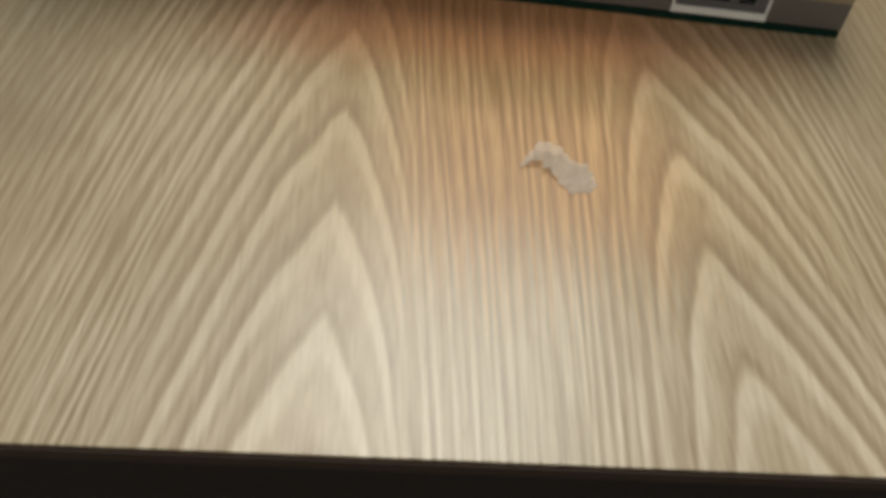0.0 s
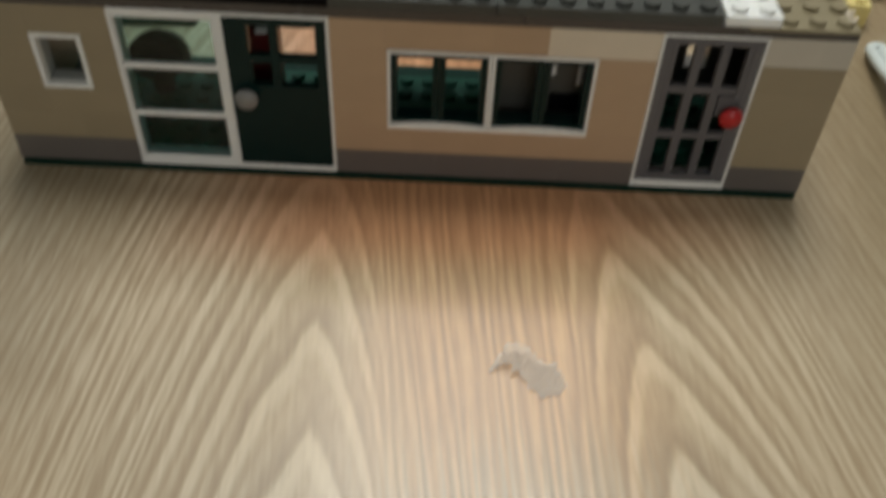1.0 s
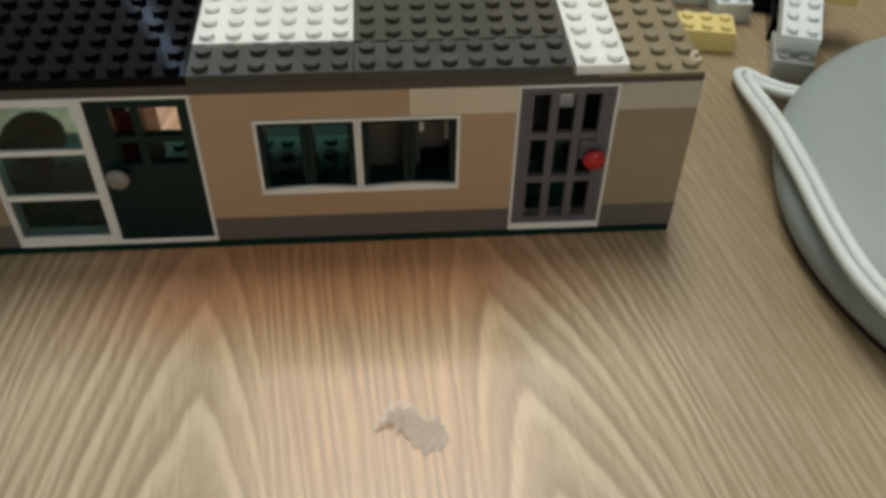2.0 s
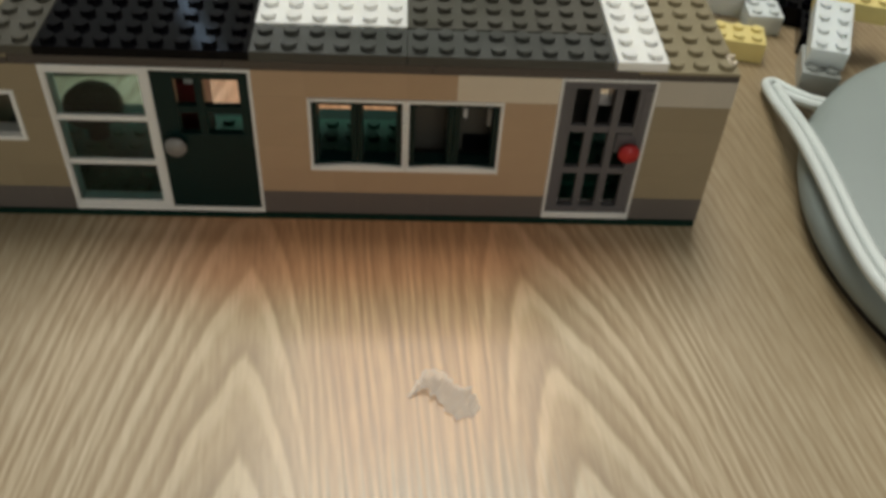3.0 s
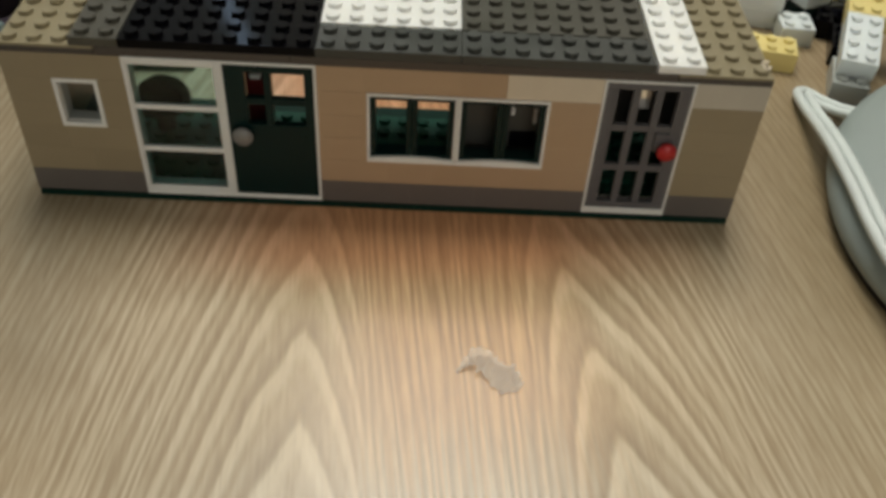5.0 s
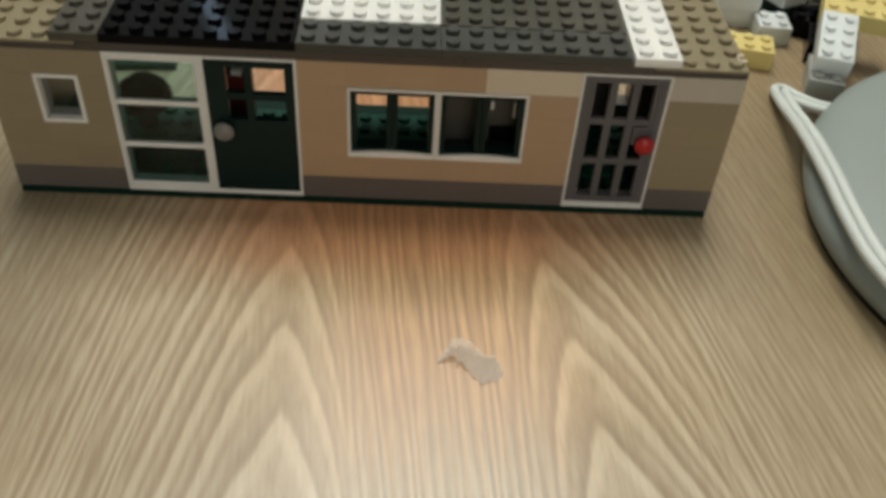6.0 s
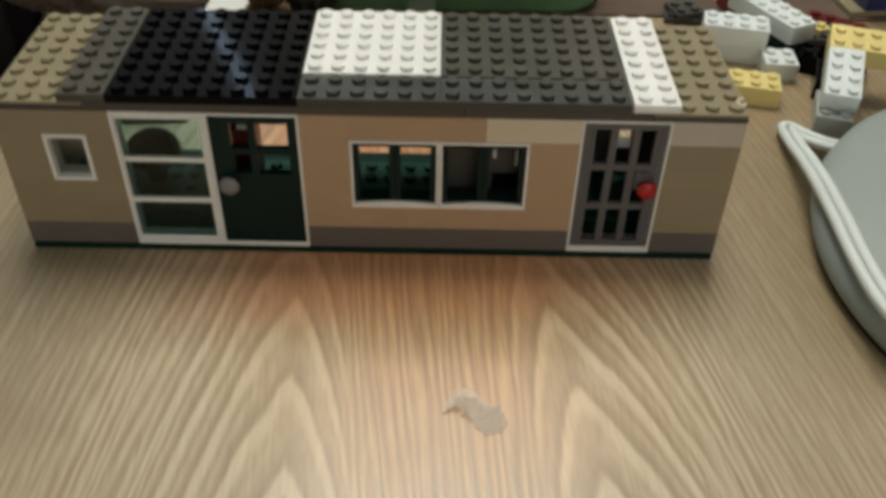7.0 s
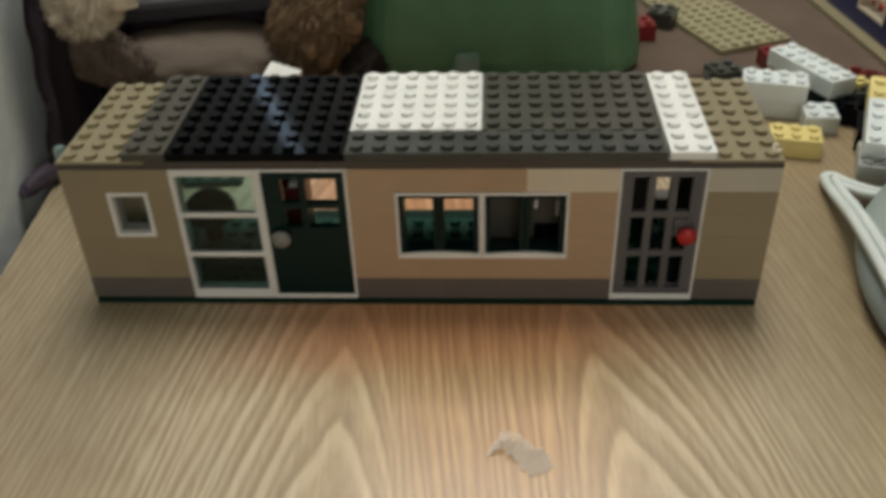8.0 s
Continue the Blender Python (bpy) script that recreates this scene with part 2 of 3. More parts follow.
    # redder heartwood along the middle strip, and a slow drift of tone over the sheet
    zone = n.math("MULTIPLY", n.math("MULTIPLY", n.spread(u, -80, -5), n.spread(u, 120, 45)), n.spread(n.math("ADD", v, swing(40, 30, 20.0)), -135, -85))
    colour = n.mix(n.math("MULTIPLY", zone, 0.8), colour, n.mix(1.0, colour, (1.10, 0.95, 0.74), "MULTIPLY"))
    strip = n.math("MULTIPLY", n.spread(n.math("ADD", line, swing(60, 12, 8.0)), -26, 8), n.spread(n.math("ADD", line, swing(60, 12, 8.0)), 74, 40))
    reach = n.spread(n.math("ADD", v, n.math("MULTIPLY", n.math("SUBTRACT", thin, 0.5), 34.0)), -140, -88)
    colour = n.mix(n.math("MULTIPLY", n.math("MULTIPLY", strip, reach), n.spread(v, -18, -62)), colour, n.mix(1.0, colour, (1.06, 0.84, 0.63), "MULTIPLY"))
    # reddish wood by the house front, brightened too so its shadow looks less deep
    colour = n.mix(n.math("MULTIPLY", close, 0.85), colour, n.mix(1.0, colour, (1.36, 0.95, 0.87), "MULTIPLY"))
    # dimmer light at both sides by the house, put into the wood colour
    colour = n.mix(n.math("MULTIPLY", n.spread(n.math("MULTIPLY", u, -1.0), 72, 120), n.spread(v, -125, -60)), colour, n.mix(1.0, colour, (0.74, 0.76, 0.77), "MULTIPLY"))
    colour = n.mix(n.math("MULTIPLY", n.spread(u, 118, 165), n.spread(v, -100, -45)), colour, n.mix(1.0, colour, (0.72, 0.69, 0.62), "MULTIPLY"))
    # whitish glare along the front edge, painted as a paler wood colour
    front_sheen = n.spread(n.math("ADD", v, swing(40, 30, 24.0)), -112, -150)
    colour = n.mix(front_sheen, colour, n.mix(1.0, colour, (1.10, 1.13, 1.20), "MULTIPLY"))
    tone = n.spread(n.noise(n.coords(9, 6, 1), 1, 3), 0.3, 0.7)
    colour = n.mix(tone, colour, n.mix(1.0, colour, (0.86, 0.88, 0.86), "MULTIPLY"))
    n.set(Base_Color=colour, Roughness=n.math("ADD", 0.30, n.math("MULTIPLY", fibre, 0.12)), Specular_IOR_Level=0.50, Coat_Weight=0.16, Coat_Roughness=0.15)
    n.bump(n.math("ADD", figure, n.math("MULTIPLY", fibre, 0.6)), 0.10, 0.0002)
    return n.mat


DARKGRAIN, MIDGRAIN, PALEGRAIN, LIGHTGRAIN = (0.315, 0.222, 0.126), (0.425, 0.320, 0.200), (0.560, 0.450, 0.308), (0.680, 0.572, 0.422)
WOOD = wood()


def rough_paint(name, colour, scale, strength, spread=0.14):
    n = Nodes(name)
    lumps = n.noise(n.coords(), scale, 4, 0.6)
    n.set(Base_Color=n.mix(lumps, scaled(colour, 1 - spread), scaled(colour, 1 + spread)), Roughness=0.85)
    return n.bump(lumps, strength, 0.002).mat


PLASTER = rough_paint("textured_plaster", (0.64, 0.68, 0.69), 90, 0.35)
WALLPAINT = rough_paint("wall_paint", (0.62, 0.60, 0.55), 120, 0.4)
CARPET = rough_paint("dark_carpet", (0.035, 0.028, 0.025), 300, 0.9)
EDGE = rough_paint("dark_edge_band", (0.018, 0.011, 0.008), 200, 0.2)
LIPPING = rough_paint("dark_lipping", (0.045, 0.026, 0.018), 200, 0.2)
FUR = rough_paint("golden_brown_fur", (0.25, 0.165, 0.092), 260, 1.0)
BELLY = rough_paint("brown_felt", (0.146, 0.112, 0.087), 500, 0.6)
CREAMFUR = rough_paint("cream_fur", (0.74, 0.65, 0.50), 220, 1.0)
BACKBROWN = rough_paint("dark_back_brown", (0.112, 0.076, 0.052), 28, 0.2, 0.35)
CLOTH = rough_paint("purple_cloth", (0.055, 0.04, 0.06), 400, 0.5)
PAPER = plastic("scrap_paper", (0.93, 0.90, 0.84), 0.75, wear=0.12)
PAPER.node_tree.nodes["Principled BSDF"].inputs["Alpha"].default_value = 0.34
DARKSLAB = rough_paint("dark_slab", (0.052, 0.052, 0.060), 90, 0.1)

# ---- mesh helpers ----
U, B, P = 0.008, 0.0096, 0.0032
STUD_R, STUD_H = 0.0024, 0.00155


def mesh_of(name, bm, mats, smooth=False):
    bm.normal_update()
    me = bpy.data.meshes.new(name)
    bm.to_mesh(me)
    bm.free()
    for m in mats if isinstance(mats, (list, tuple)) else [mats]:
        me.materials.append(m)
    if smooth:
        me.polygons.foreach_set("use_smooth", [True] * len(me.polygons))
    return me


def part(name, bm, mat, parent, label="", m=None, smooth=False):
    """One mesh object under a thing or under a part."""
    ob = new(name, bm if isinstance(bm, bpy.types.Mesh) else mesh_of(name, bm, mat, smooth))
    ob.parent = parent
    if m is not None:
        ob.matrix_basis = m
    return tagged(ob, label)


def empty(name, m, label, category, group="", kind=""):
    ob = new(name)
    ob.matrix_basis = m
    return tagged(ob, label, category, group, kind)


def thing(name, bm, mat, m, label, category, group="", kind="", smooth=False):
    ob = new(name, bm if isinstance(bm, bpy.types.Mesh) else mesh_of(name, bm, mat, smooth))
    ob.matrix_basis = m
    return tagged(ob, label, category, group, kind)


def add_box(bm, x0, y0, z0, x1, y1, z1, c=0.00015):
    """A box with chamfered edges of width c."""
    made = bmesh.ops.create_cube(bm, size=1.0)["verts"]
    for v in made:
        v.co = Vector(((x0 + x1) / 2 + v.co.x * (x1 - x0), (y0 + y1) / 2 + v.co.y * (y1 - y0), (z0 + z1) / 2 + v.co.z * (z1 - z0)))
    if c:
        bmesh.ops.bevel(bm, geom=list({e for v in made for e in v.link_edges}), offset=c, segments=1, affect="EDGES")
    return bm


def add_stud(bm, x, y, z, seg=14, r=STUD_R, h=STUD_H):
    rings = []
    for rr, zz in ((r, 0.0), (r, h - 0.0002), (r - 0.0002, h)):
        rings.append([bm.verts.new((x + rr * math.cos(a), y + rr * math.sin(a), z + zz)) for a in (2 * math.pi * i / seg for i in range(seg))])
    for a, b in zip(rings, rings[1:]):
        for i in range(seg):
            bm.faces.new((a[i], a[(i + 1) % seg], b[(i + 1) % seg], b[i]))
    bm.faces.new(rings[-1])


def brick_bm(nx, ny, h, studs=True, skip=None, gap=0.00006, c=0.00015):
    """A studded brick or plate with its corner at the origin."""
    bm = add_box(bmesh.new(), gap, gap, 0, nx * U - gap, ny * U - gap, h - 0.00003, c)
    if studs:
        for i in range(nx):
            for j in range(ny):
                if not skip or not skip(i, j):
                    add_stud(bm, (i + 0.5) * U, (j + 0.5) * U, h - 0.00003)
    return bm


def lathe(bm, profile, seg=48, at=(0, 0, 0)):
    """A turned shape from (radius, height) pairs."""
    rings = []
    for r, z in profile:
        if r < 1e-6:
            rings.append([bm.verts.new((at[0], at[1], at[2] + z))])
        else:
            rings.append([bm.verts.new((at[0] + r * math.cos(2 * math.pi * i / seg), at[1] + r * math.sin(2 * math.pi * i / seg), at[2] + z)) for i in range(seg)])
    for a, b in zip(rings, rings[1:]):
        for i in range(seg):
            j = (i + 1) % seg
            ring = [a[i % len(a)], a[j % len(a)], b[j % len(b)], b[i % len(b)]]
            face = list(dict.fromkeys(ring))
            if len(face) > 2:
                bm.faces.new(face)
    return bm


# ---- room ----
TURN = 4.5
DESK = pose(0.128, 0, 0, 0, 0, TURN)


def slab(name, x0, y0, z0, x1, y1, z1, mat, label, category):
    return thing(name, add_box(bmesh.new(), x0, y0, z0, x1, y1, z1, 0), mat, DESK, label, category, kind="structure")


slab("floor", -0.19, -2.5, -0.85, 3.0, 1.4, -0.75, CARPET, "dark carpeted floor under the desk", "floor")
slab("ceiling", -0.19, -2.5, 1.75, 3.0, 1.4, 1.85, WALLPAINT, "plain pale painted ceiling", "ceiling")
slab("wall_west", -0.29, -2.5, -0.85, -0.184, 1.4, 1.85, PLASTER, "grey textured plaster wall beside the desk", "wall")
slab("wall_north", -0.19, 1.4, -0.85, 3.0, 1.5, 1.85, WALLPAINT, "plain pale painted wall", "wall")
slab("wall_east", 3.0, -2.5, -0.85, 3.1, 1.4, 1.85, WALLPAINT, "plain pale painted wall", "wall")
slab("wall_south", -0.19, -2.6, -0.85, 3.0, -2.5, 1.85, WALLPAINT, "plain pale painted wall", "wall")

# ---- desk ----
desk = empty("desk", DESK, "light ash veneer desk with dark front edge", "desk")
top = bmesh.new()
add_box(top, -0.174, -0.1665, -0.0010, 0.85, 0.56, 0.0, 0.0002)
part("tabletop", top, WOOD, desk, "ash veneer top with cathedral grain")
part("lipping", add_box(bmesh.new(), -0.174, -0.1676, -0.0042, 0.85, -0.1669, -0.0004, 0.0003), LIPPING, desk, "dark brown lipping along the front edge")
part("core_board", add_box(bmesh.new(), -0.174, -0.1668, -0.045, 0.85, 0.56, -0.00105, 0.0004), EDGE, desk, "dark brown board and front edge")
for x in (-0.15, 0.80):
    for y in (-0.13, 0.50):
        part("leg", add_box(bmesh.new(), x, y, -0.75, x + 0.03, y + 0.04, -0.0451, 0.002), EDGE, desk)

# ---- brown sheet for the darker back of the desk ----
SHEET = 0.0014
# thin sheet added to darken the desk behind the house
thing("dark_back_sheet", add_box(bmesh.new(), 0, 0, 0, 0.36, 0.31, SHEET, 0.0004), BACKBROWN, pose(0.085, 0.203, 0.00002, 0, 0, 0), "brown sheet standing in for the darker wood behind the house", "desk mat")

# ---- toy house ----
house = empty("toy_house", pose(0, 0, 0), "long flat-roofed toy house of studded plastic bricks", "toy house")
# a single plate split in two, its shaded edge and lit top coloured apart
part("base_plate", brick_bm(32, 8, P - 0.0008, False), SHADEGREEN, house, "green base plate, coloured dark as in shade")
part("floor_plate", brick_bm(30, 6, 0.0008), LITGREEN, house, "studded top of the green base plate, coloured as lit", pose(U, U, P - 0.0008))

MESHES = {}


def brick_mesh(nx, ny, h, mat, studs=False):
    key = (nx, ny, round(h, 5), mat.name, studs)
    if key not in MESHES:
        MESHES[key] = mesh_of("brick", brick_bm(nx, ny, h, studs, gap=0.000006, c=0.00004), mat)
    return MESHES[key]


def run(y, x0, x1, course, mat, lengths=(4, 3, 2)):
    """A row of one-stud-deep bricks from stud x0 to x1."""
    x, k = x0, course
    while x < x1:
        n = min(lengths[k % len(lengths)], x1 - x)
        n = x1 - x if 0 < x1 - x - n < 0.6 else n
        part("brick", brick_mesh(n, 1, B, mat), None, house, m=pose(x * U, y * U, P + course * B))
        x, k = x + n, k + 1


for c in range(6):
    low = STONE if c == 0 else TAN
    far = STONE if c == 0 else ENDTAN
    # front wall
    for a, b in ((0, 5), (13, 25.04), (28.9, 32)):
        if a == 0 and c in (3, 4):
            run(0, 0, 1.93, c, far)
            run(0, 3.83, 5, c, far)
        elif a == 13 and c in (2, 3, 4):
            run(0, 13, 15.09, c, low)
            run(0, 22.92, 25.04, c, low)
        elif a == 13 and c == 5:
            run(0, 13, 21, c, TAN)
            run(0, 21, 25.04, c, CREAM)
        elif a == 28.9 and c == 5:
            run(0, 28.9, 32, c, PALE)
        else:
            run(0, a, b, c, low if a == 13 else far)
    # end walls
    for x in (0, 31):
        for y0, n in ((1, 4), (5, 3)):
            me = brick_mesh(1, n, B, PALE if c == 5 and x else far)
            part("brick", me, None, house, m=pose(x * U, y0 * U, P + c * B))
    # back wall, with a low opening along the rooms and a small one by the gate
    run(7, 1 if c > 2 else 20, 28.1, c, STONE)
    if c not in (1, 2):
        run(7, 28.1, 29.1, c, STONE)
    run(7, 29.1, 31, c, STONE)

# roof
part("roof_plate", brick_bm(4, 8, 0.0021, False), BAND, house, m=pose(0, 0, P + 6 * B))
part("roof_plate", brick_bm(4, 8, 0.0021, False), BAND, house, m=pose(28 * U, 0, P + 6 * B))
part("roof_plate", brick_bm(4, 8, 0.0011, skip=lambda i, j: i == 3), OLIVETAN, house, "tan studded plate", pose(0, 0, P + 6 * B + 0.0021))
part("roof_plate", brick_bm(4, 8, 0.0011, skip=lambda i, j: i == 0), OLIVETAN, house, "tan studded plate", pose(28 * U, 0, P + 6 * B + 0.0021))
for x in (4, 12, 20):
    part("roof_plate", brick_bm(8, 8, P, False), BAND, house, m=pose(x * U, 0, P + 6 * B))
ROOF = P + 6 * B + P
for x, y, nx, ny, mat, label in ((3, 0, 2, 8, GREYB, "dark grey studded plate"), (5, 0, 8, 8, BLACK, "black studded plate"),
                                 (13, 0, 6, 2, GREY, "dark grey studded plate"), (13, 2.16, 6, 6, WHITE, "white square studded plate"),
                                 (19, 0, 8, 2, GREY, "dark grey studded plate"), (19, 2.09, 8, 6, GREYB, "dark grey studded plate"),
                                 (27.1, 0, 2, 8, WHITE, "white studded plate")):
    part("roof_plate", brick_bm(nx, ny, P), mat, house, label, pose(x * U, y * U, ROOF))


def flakes(seed, count, size):
    """A little heap of torn plastic crumbs."""
    bm, rnd = bmesh.new(), random.Random(seed)
    for _ in range(count):
        made = bmesh.ops.create_icosphere(bm, subdivisions=1, radius=1.0)["verts"]
        c = Vector((rnd.uniform(-1, 1) * size, rnd.uniform(-1.6, 1.6) * size, rnd.uniform(0.2, 0.9) * size))
        r = size * rnd.uniform(0.35, 0.7)
        for v in made:
            v.co = c + v.co * r * rnd.uniform(0.6, 1.2)
    return bm


part("chewed_corner", flakes(3, 12, 0.0016), CREAM, house, "chewed pale plastic corner", pose(31.75 * U, 0.8 * U, ROOF))
part("corner_piece", lathe(bmesh.new(), [(0, 0), (0.0028, 0), (0.0028, 0.0030), (0.0023, 0.0031), (0.0022, 0.0045), (0, 0.0046)], 16), CLEAR, house, "clear bluish round one-stud piece", pose(-0.0024, 0.0105, ROOF - P) @ Matrix.Diagonal((0.85, 0.85, 0.8, 1)))


def frame_bm(w, h, depth, t, t_low=None, bow=0.0):
    """A rectangular frame standing on z = 0, its front at y = 0. bow: how far the lower rail swells upwards in its middle."""
    t_low = t_low or t
    bm = bmesh.new()
    if bow:
        rows = [[bm.verts.new((w * i / 12, y, z)) for y, z in ((0, 0), (0, t_low + bow * math.sin(math.pi * i / 12)), (depth, t_low + bow * math.sin(math.pi * i / 12)), (depth, 0))] for i in range(13)]
        for a, b in zip(rows, rows[1:]):
            for k in range(4):
                bm.faces.new((a[k], b[k], b[(k + 1) % 4], a[(k + 1) % 4]))
        bm.faces.new(rows[0])
        bm.faces.new(rows[-1][::-1])
    else:
        add_box(bm, 0, 0, 0, w, depth, t_low)
    add_box(bm, 0, 0, h - t, w, depth, h)
    add_box(bm, 0, 0, t_low, t, depth, h - t)
    add_box(bm, w - t, 0, t_low, w, depth, h - t)
    return bm


# small square window
w = part("window", frame_bm(1.9 * U - 0.0001, 2 * B, 0.0030, 0.0014), WHITE, house, "small square white window", pose(1.93 * U + 0.00005, -0.0003, P + 3 * B))
# inner depth of the white frame, its shade put in as grey
part("reveal", frame_bm(1.9 * U - 0.0001, 2 * B, U - 0.0031, 0.0014), LIGHTGREY, w, "white window reveal, greyed as in shade", pose(0, 0.0031, 0))
# glazed door with three panes
door = part("door_frame", frame_bm(4 * U, 6 * B, U, 0.0011, 0.0018), WHITE, house, "white door frame", pose(5 * U, -0.0003, P))
leaf = bmesh.new()
lw, lh = 4 * U - 0.0022, 6 * B - 0.0029
add_box(leaf, 0, 0, 0, 0.0006, 0.002, lh)
add_box(leaf, lw - 0.0012, 0, 0, lw, 0.002, lh)
for k in range(4):
    z = k * (lh - 0.0018) / 3
    add_box(leaf, 0.0006, 0, z, lw - 0.0012, 0.002, z + 0.0018)
leaf = part("door_leaf", leaf, WHITE, door, "white glazed door leaf", pose(0.0011, 0.0004, 0.0018))
for k in range(3):
    z = 0.0018 + k * (lh - 0.0018) / 3
    part("pane", add_box(bmesh.new(), 0.0006, 0.0012, z, lw - 0.0012, 0.0017, z + (lh - 0.0018) / 3 - 0.0018, 0), GLASS, door, m=pose(0.0011, 0.0004, 0.0018))
# green door with four lights and a round knob
door = part("door_frame", frame_bm(4 * U, 6 * B, U, 0.0010, 0.0018), WHITE, house, "white door frame", pose(9 * U, -0.0003, P))
leaf = bmesh.new()
lw, lh = 4 * U - 0.0020, 6 * B - 0.0028
add_box(leaf, 0, 0, 0, lw, 0.003, 0.0310)
add_box(leaf, 0, 0, 0.0310, 0.0070, 0.003, lh)
add_box(leaf, lw - 0.0032, 0, 0.0310, lw, 0.003, lh)
add_box(leaf, 0.0070, 0, lh - 0.0030, lw - 0.0032, 0.003, lh)
add_box(leaf, 0.0131, 0, 0.0310, 0.0158, 0.003, lh - 0.0030)
add_box(leaf, 0.0070, 0.0002, 0.0390, lw - 0.0032, 0.0028, 0.0416)
part("door_leaf", leaf, DARKGREEN, door, "dark green panelled door leaf", pose(0.0010, 0.0004, 0.0018))


def knob(parent, x, z, mat, label):
    bm = lathe(bmesh.new(), [(0, 0), (0.0018, 0), (0.0018, 0.0012), (0.0034, 0.0014), (0.0036, 0.0022), (0.0034, 0.0030), (0.0, 0.0034)], 20)
    part("knob", bm, mat, parent, label, pose(x, 0.0004, z, 90, 0, 0), smooth=True)


knob(door, 0.0058, 0.0290, KNOBGREY, "round light grey knob")
# pair of wide windows with dark casements
for x in (15.09, 19.01):
    ww = 3.91 * U - 0.0001
    win = part("window", frame_bm(ww, 3 * B - 0.0003, U, 0.0010, 0.0015, 0.0010), WHITE, house, "white window frame", pose(x * U + 0.00005, -0.0003, P + 2 * B))
    iw, ih = ww - 0.0020, 3 * B - 0.0029
    for k in (0, 1):
        part("casement", frame_bm(iw / 2 - 0.0001, ih, 0.0062, 0.0019, 0.0014), DARKGREEN, win, "dark green casement", pose(0.0010 + k * iw / 2, 0.0012, 0.0016))
# barred grey gate with a red knob
door = part("door_frame", frame_bm(3.86 * U - 0.0001, 6 * B, U, 0.0009, 0.0026), WHITE, house, "white gate frame", pose(25.04 * U + 0.00005, -0.0003, P))
gw, gh = 3.86 * U - 0.0019, 6 * B - 0.0036
gate = part("barred_gate", frame_bm(gw, gh, 0.003, 0.0026), BARS, door, "grey barred gate", pose(0.0009, 0.0004, 0.0026))
for x in (0.0026, gw - 0.0042):
    part("stile", add_box(bmesh.new(), x, 0.0001, 0.0026, x + 0.0016, 0.0029, gh - 0.0026), BARS, door, m=pose(0.0009, 0.0004, 0.0026))
for k in (1, 2):
    x = 0.0042 + k * (gw - 0.0084 + 0.0026) / 3 - 0.0026
    part("bar", add_box(bmesh.new(), x, 0.0002, 0.0026, x + 0.0026, 0.0028, gh - 0.0026), BARS, door, m=pose(0.0009, 0.0004, 0.0026))
for k in (1, 2):
    z = k * (gh - 0.0026) / 3
    part("rail", add_box(bmesh.new(), 0.0042, 0.0004, z, gw - 0.0042, 0.0026, z + 0.0026), BARS, door, m=pose(0.0009, 0.0004, 0.0026))
part("lock_plate", add_box(bmesh.new(), 0.0200, -0.0002, 0.0265, gw - 0.0040, 0.003, 0.0340), BARS, door, m=pose(0.0009, 0.0004, 0.0026))
knob(door, 0.0255, 0.0305, RED, "round red knob")

# ---- loose bricks on the desk ----
def loose(nx, ny, nh, mat, m, label, category="toy brick", h=None):
    return thing("toy_brick", brick_bm(nx, ny, h or nh * B), mat, m, label, category, group="loose toy bricks")


def corner(x, y, z, turn):
    return pose(x / 1000, y / 1000, z / 1000, 0, 0, turn)


loose(3, 2, 1, YELLOW, corner(288, 115, 0, -12), "yellow brick lying beside the house")
loose(4, 2, 1, COOLWHITE, corner(283, 157.5, 0, -13), "white brick under another white brick")
loose(4, 2, 1, COOLWHITE, corner(283, 157.5, 9.6, -13), "white brick stacked on another white brick")
loose(2, 2, 1, COOLWHITE, corner(311, 136, 0, -4), "small square white brick on the desk")
loose(6, 2, 1, COOLWHITE, corner(306, 198, 9.6, -64), "long white brick lying across dark bricks")

loose(2, 2, 1, BRICKRED, corner(238.5, 250, 1.44, 8), "red brick beside the green bin")
loose(2, 2, 1, GREY, corner(251, 274, 1.44, -25), "dark grey brick behind the red brick")
loose(2, 2, 1, BRICKRED, corner(309, 203.5, 1.44, 10), "red brick half hidden by white bricks")
loose(4, 2, 1, GREY, corner(273, 196, 0, -8), "dark grey plate behind the house", h=P)
loose(2, 2, 1, GREY, corner(279, 193, 3.2, 15), "dark grey plate lying on a dark plate", h=P)
loose(4, 2, 1, DARKGREEN, corner(313, 181, 0, -55), "dark green brick under the long white brick")
loose(4, 2, 1, BLACK, corner(330, 146, 0, -20), "black brick among the white ones")
loose(4, 2, 1, GREY, corner(338, 160, 0, 10), "dark grey brick in the pile")
loose(4, 1, 1, DARKRED, corner(352, 203, 0, -35), "red brick at the back of the pile", h=P)
loose(2, 4, 1, BLACK, corner(330, 120, 0, -18), "black brick under the tilted white brick")
loose(1, 1, 1, YELLOW, corner(345, 166, 9.6, 20), "small yellow piece on a dark brick", h=P)
thing("toy_plate", brick_bm(6, 12, P), PLATETAN, corner(288.5, 229, 1.44, 22), "tan studded plate lying flat on the desk", "toy plate", group="loose toy bricks")
# low brick with a white one tilted on it and a yellow one across
low = thing("toy_brick", brick_bm(2, 3, B, skip=lambda i, j: j > 0), LIGHTGREY, corner(321, 89, 0, -17), "light grey brick under a tilted white brick", "toy brick", group="loose toy bricks")
TILTED = pose(0.3237, 0.0955, 0.0097, 14.5, 0, -18)
loose(2, 4, 1, COOLWHITE, TILTED, "white brick tilted over a grey one")
loose(4, 2, 1, YELLOW, TILTED @ pose(0, 4 * U, 0), "yellow brick resting across the pile")

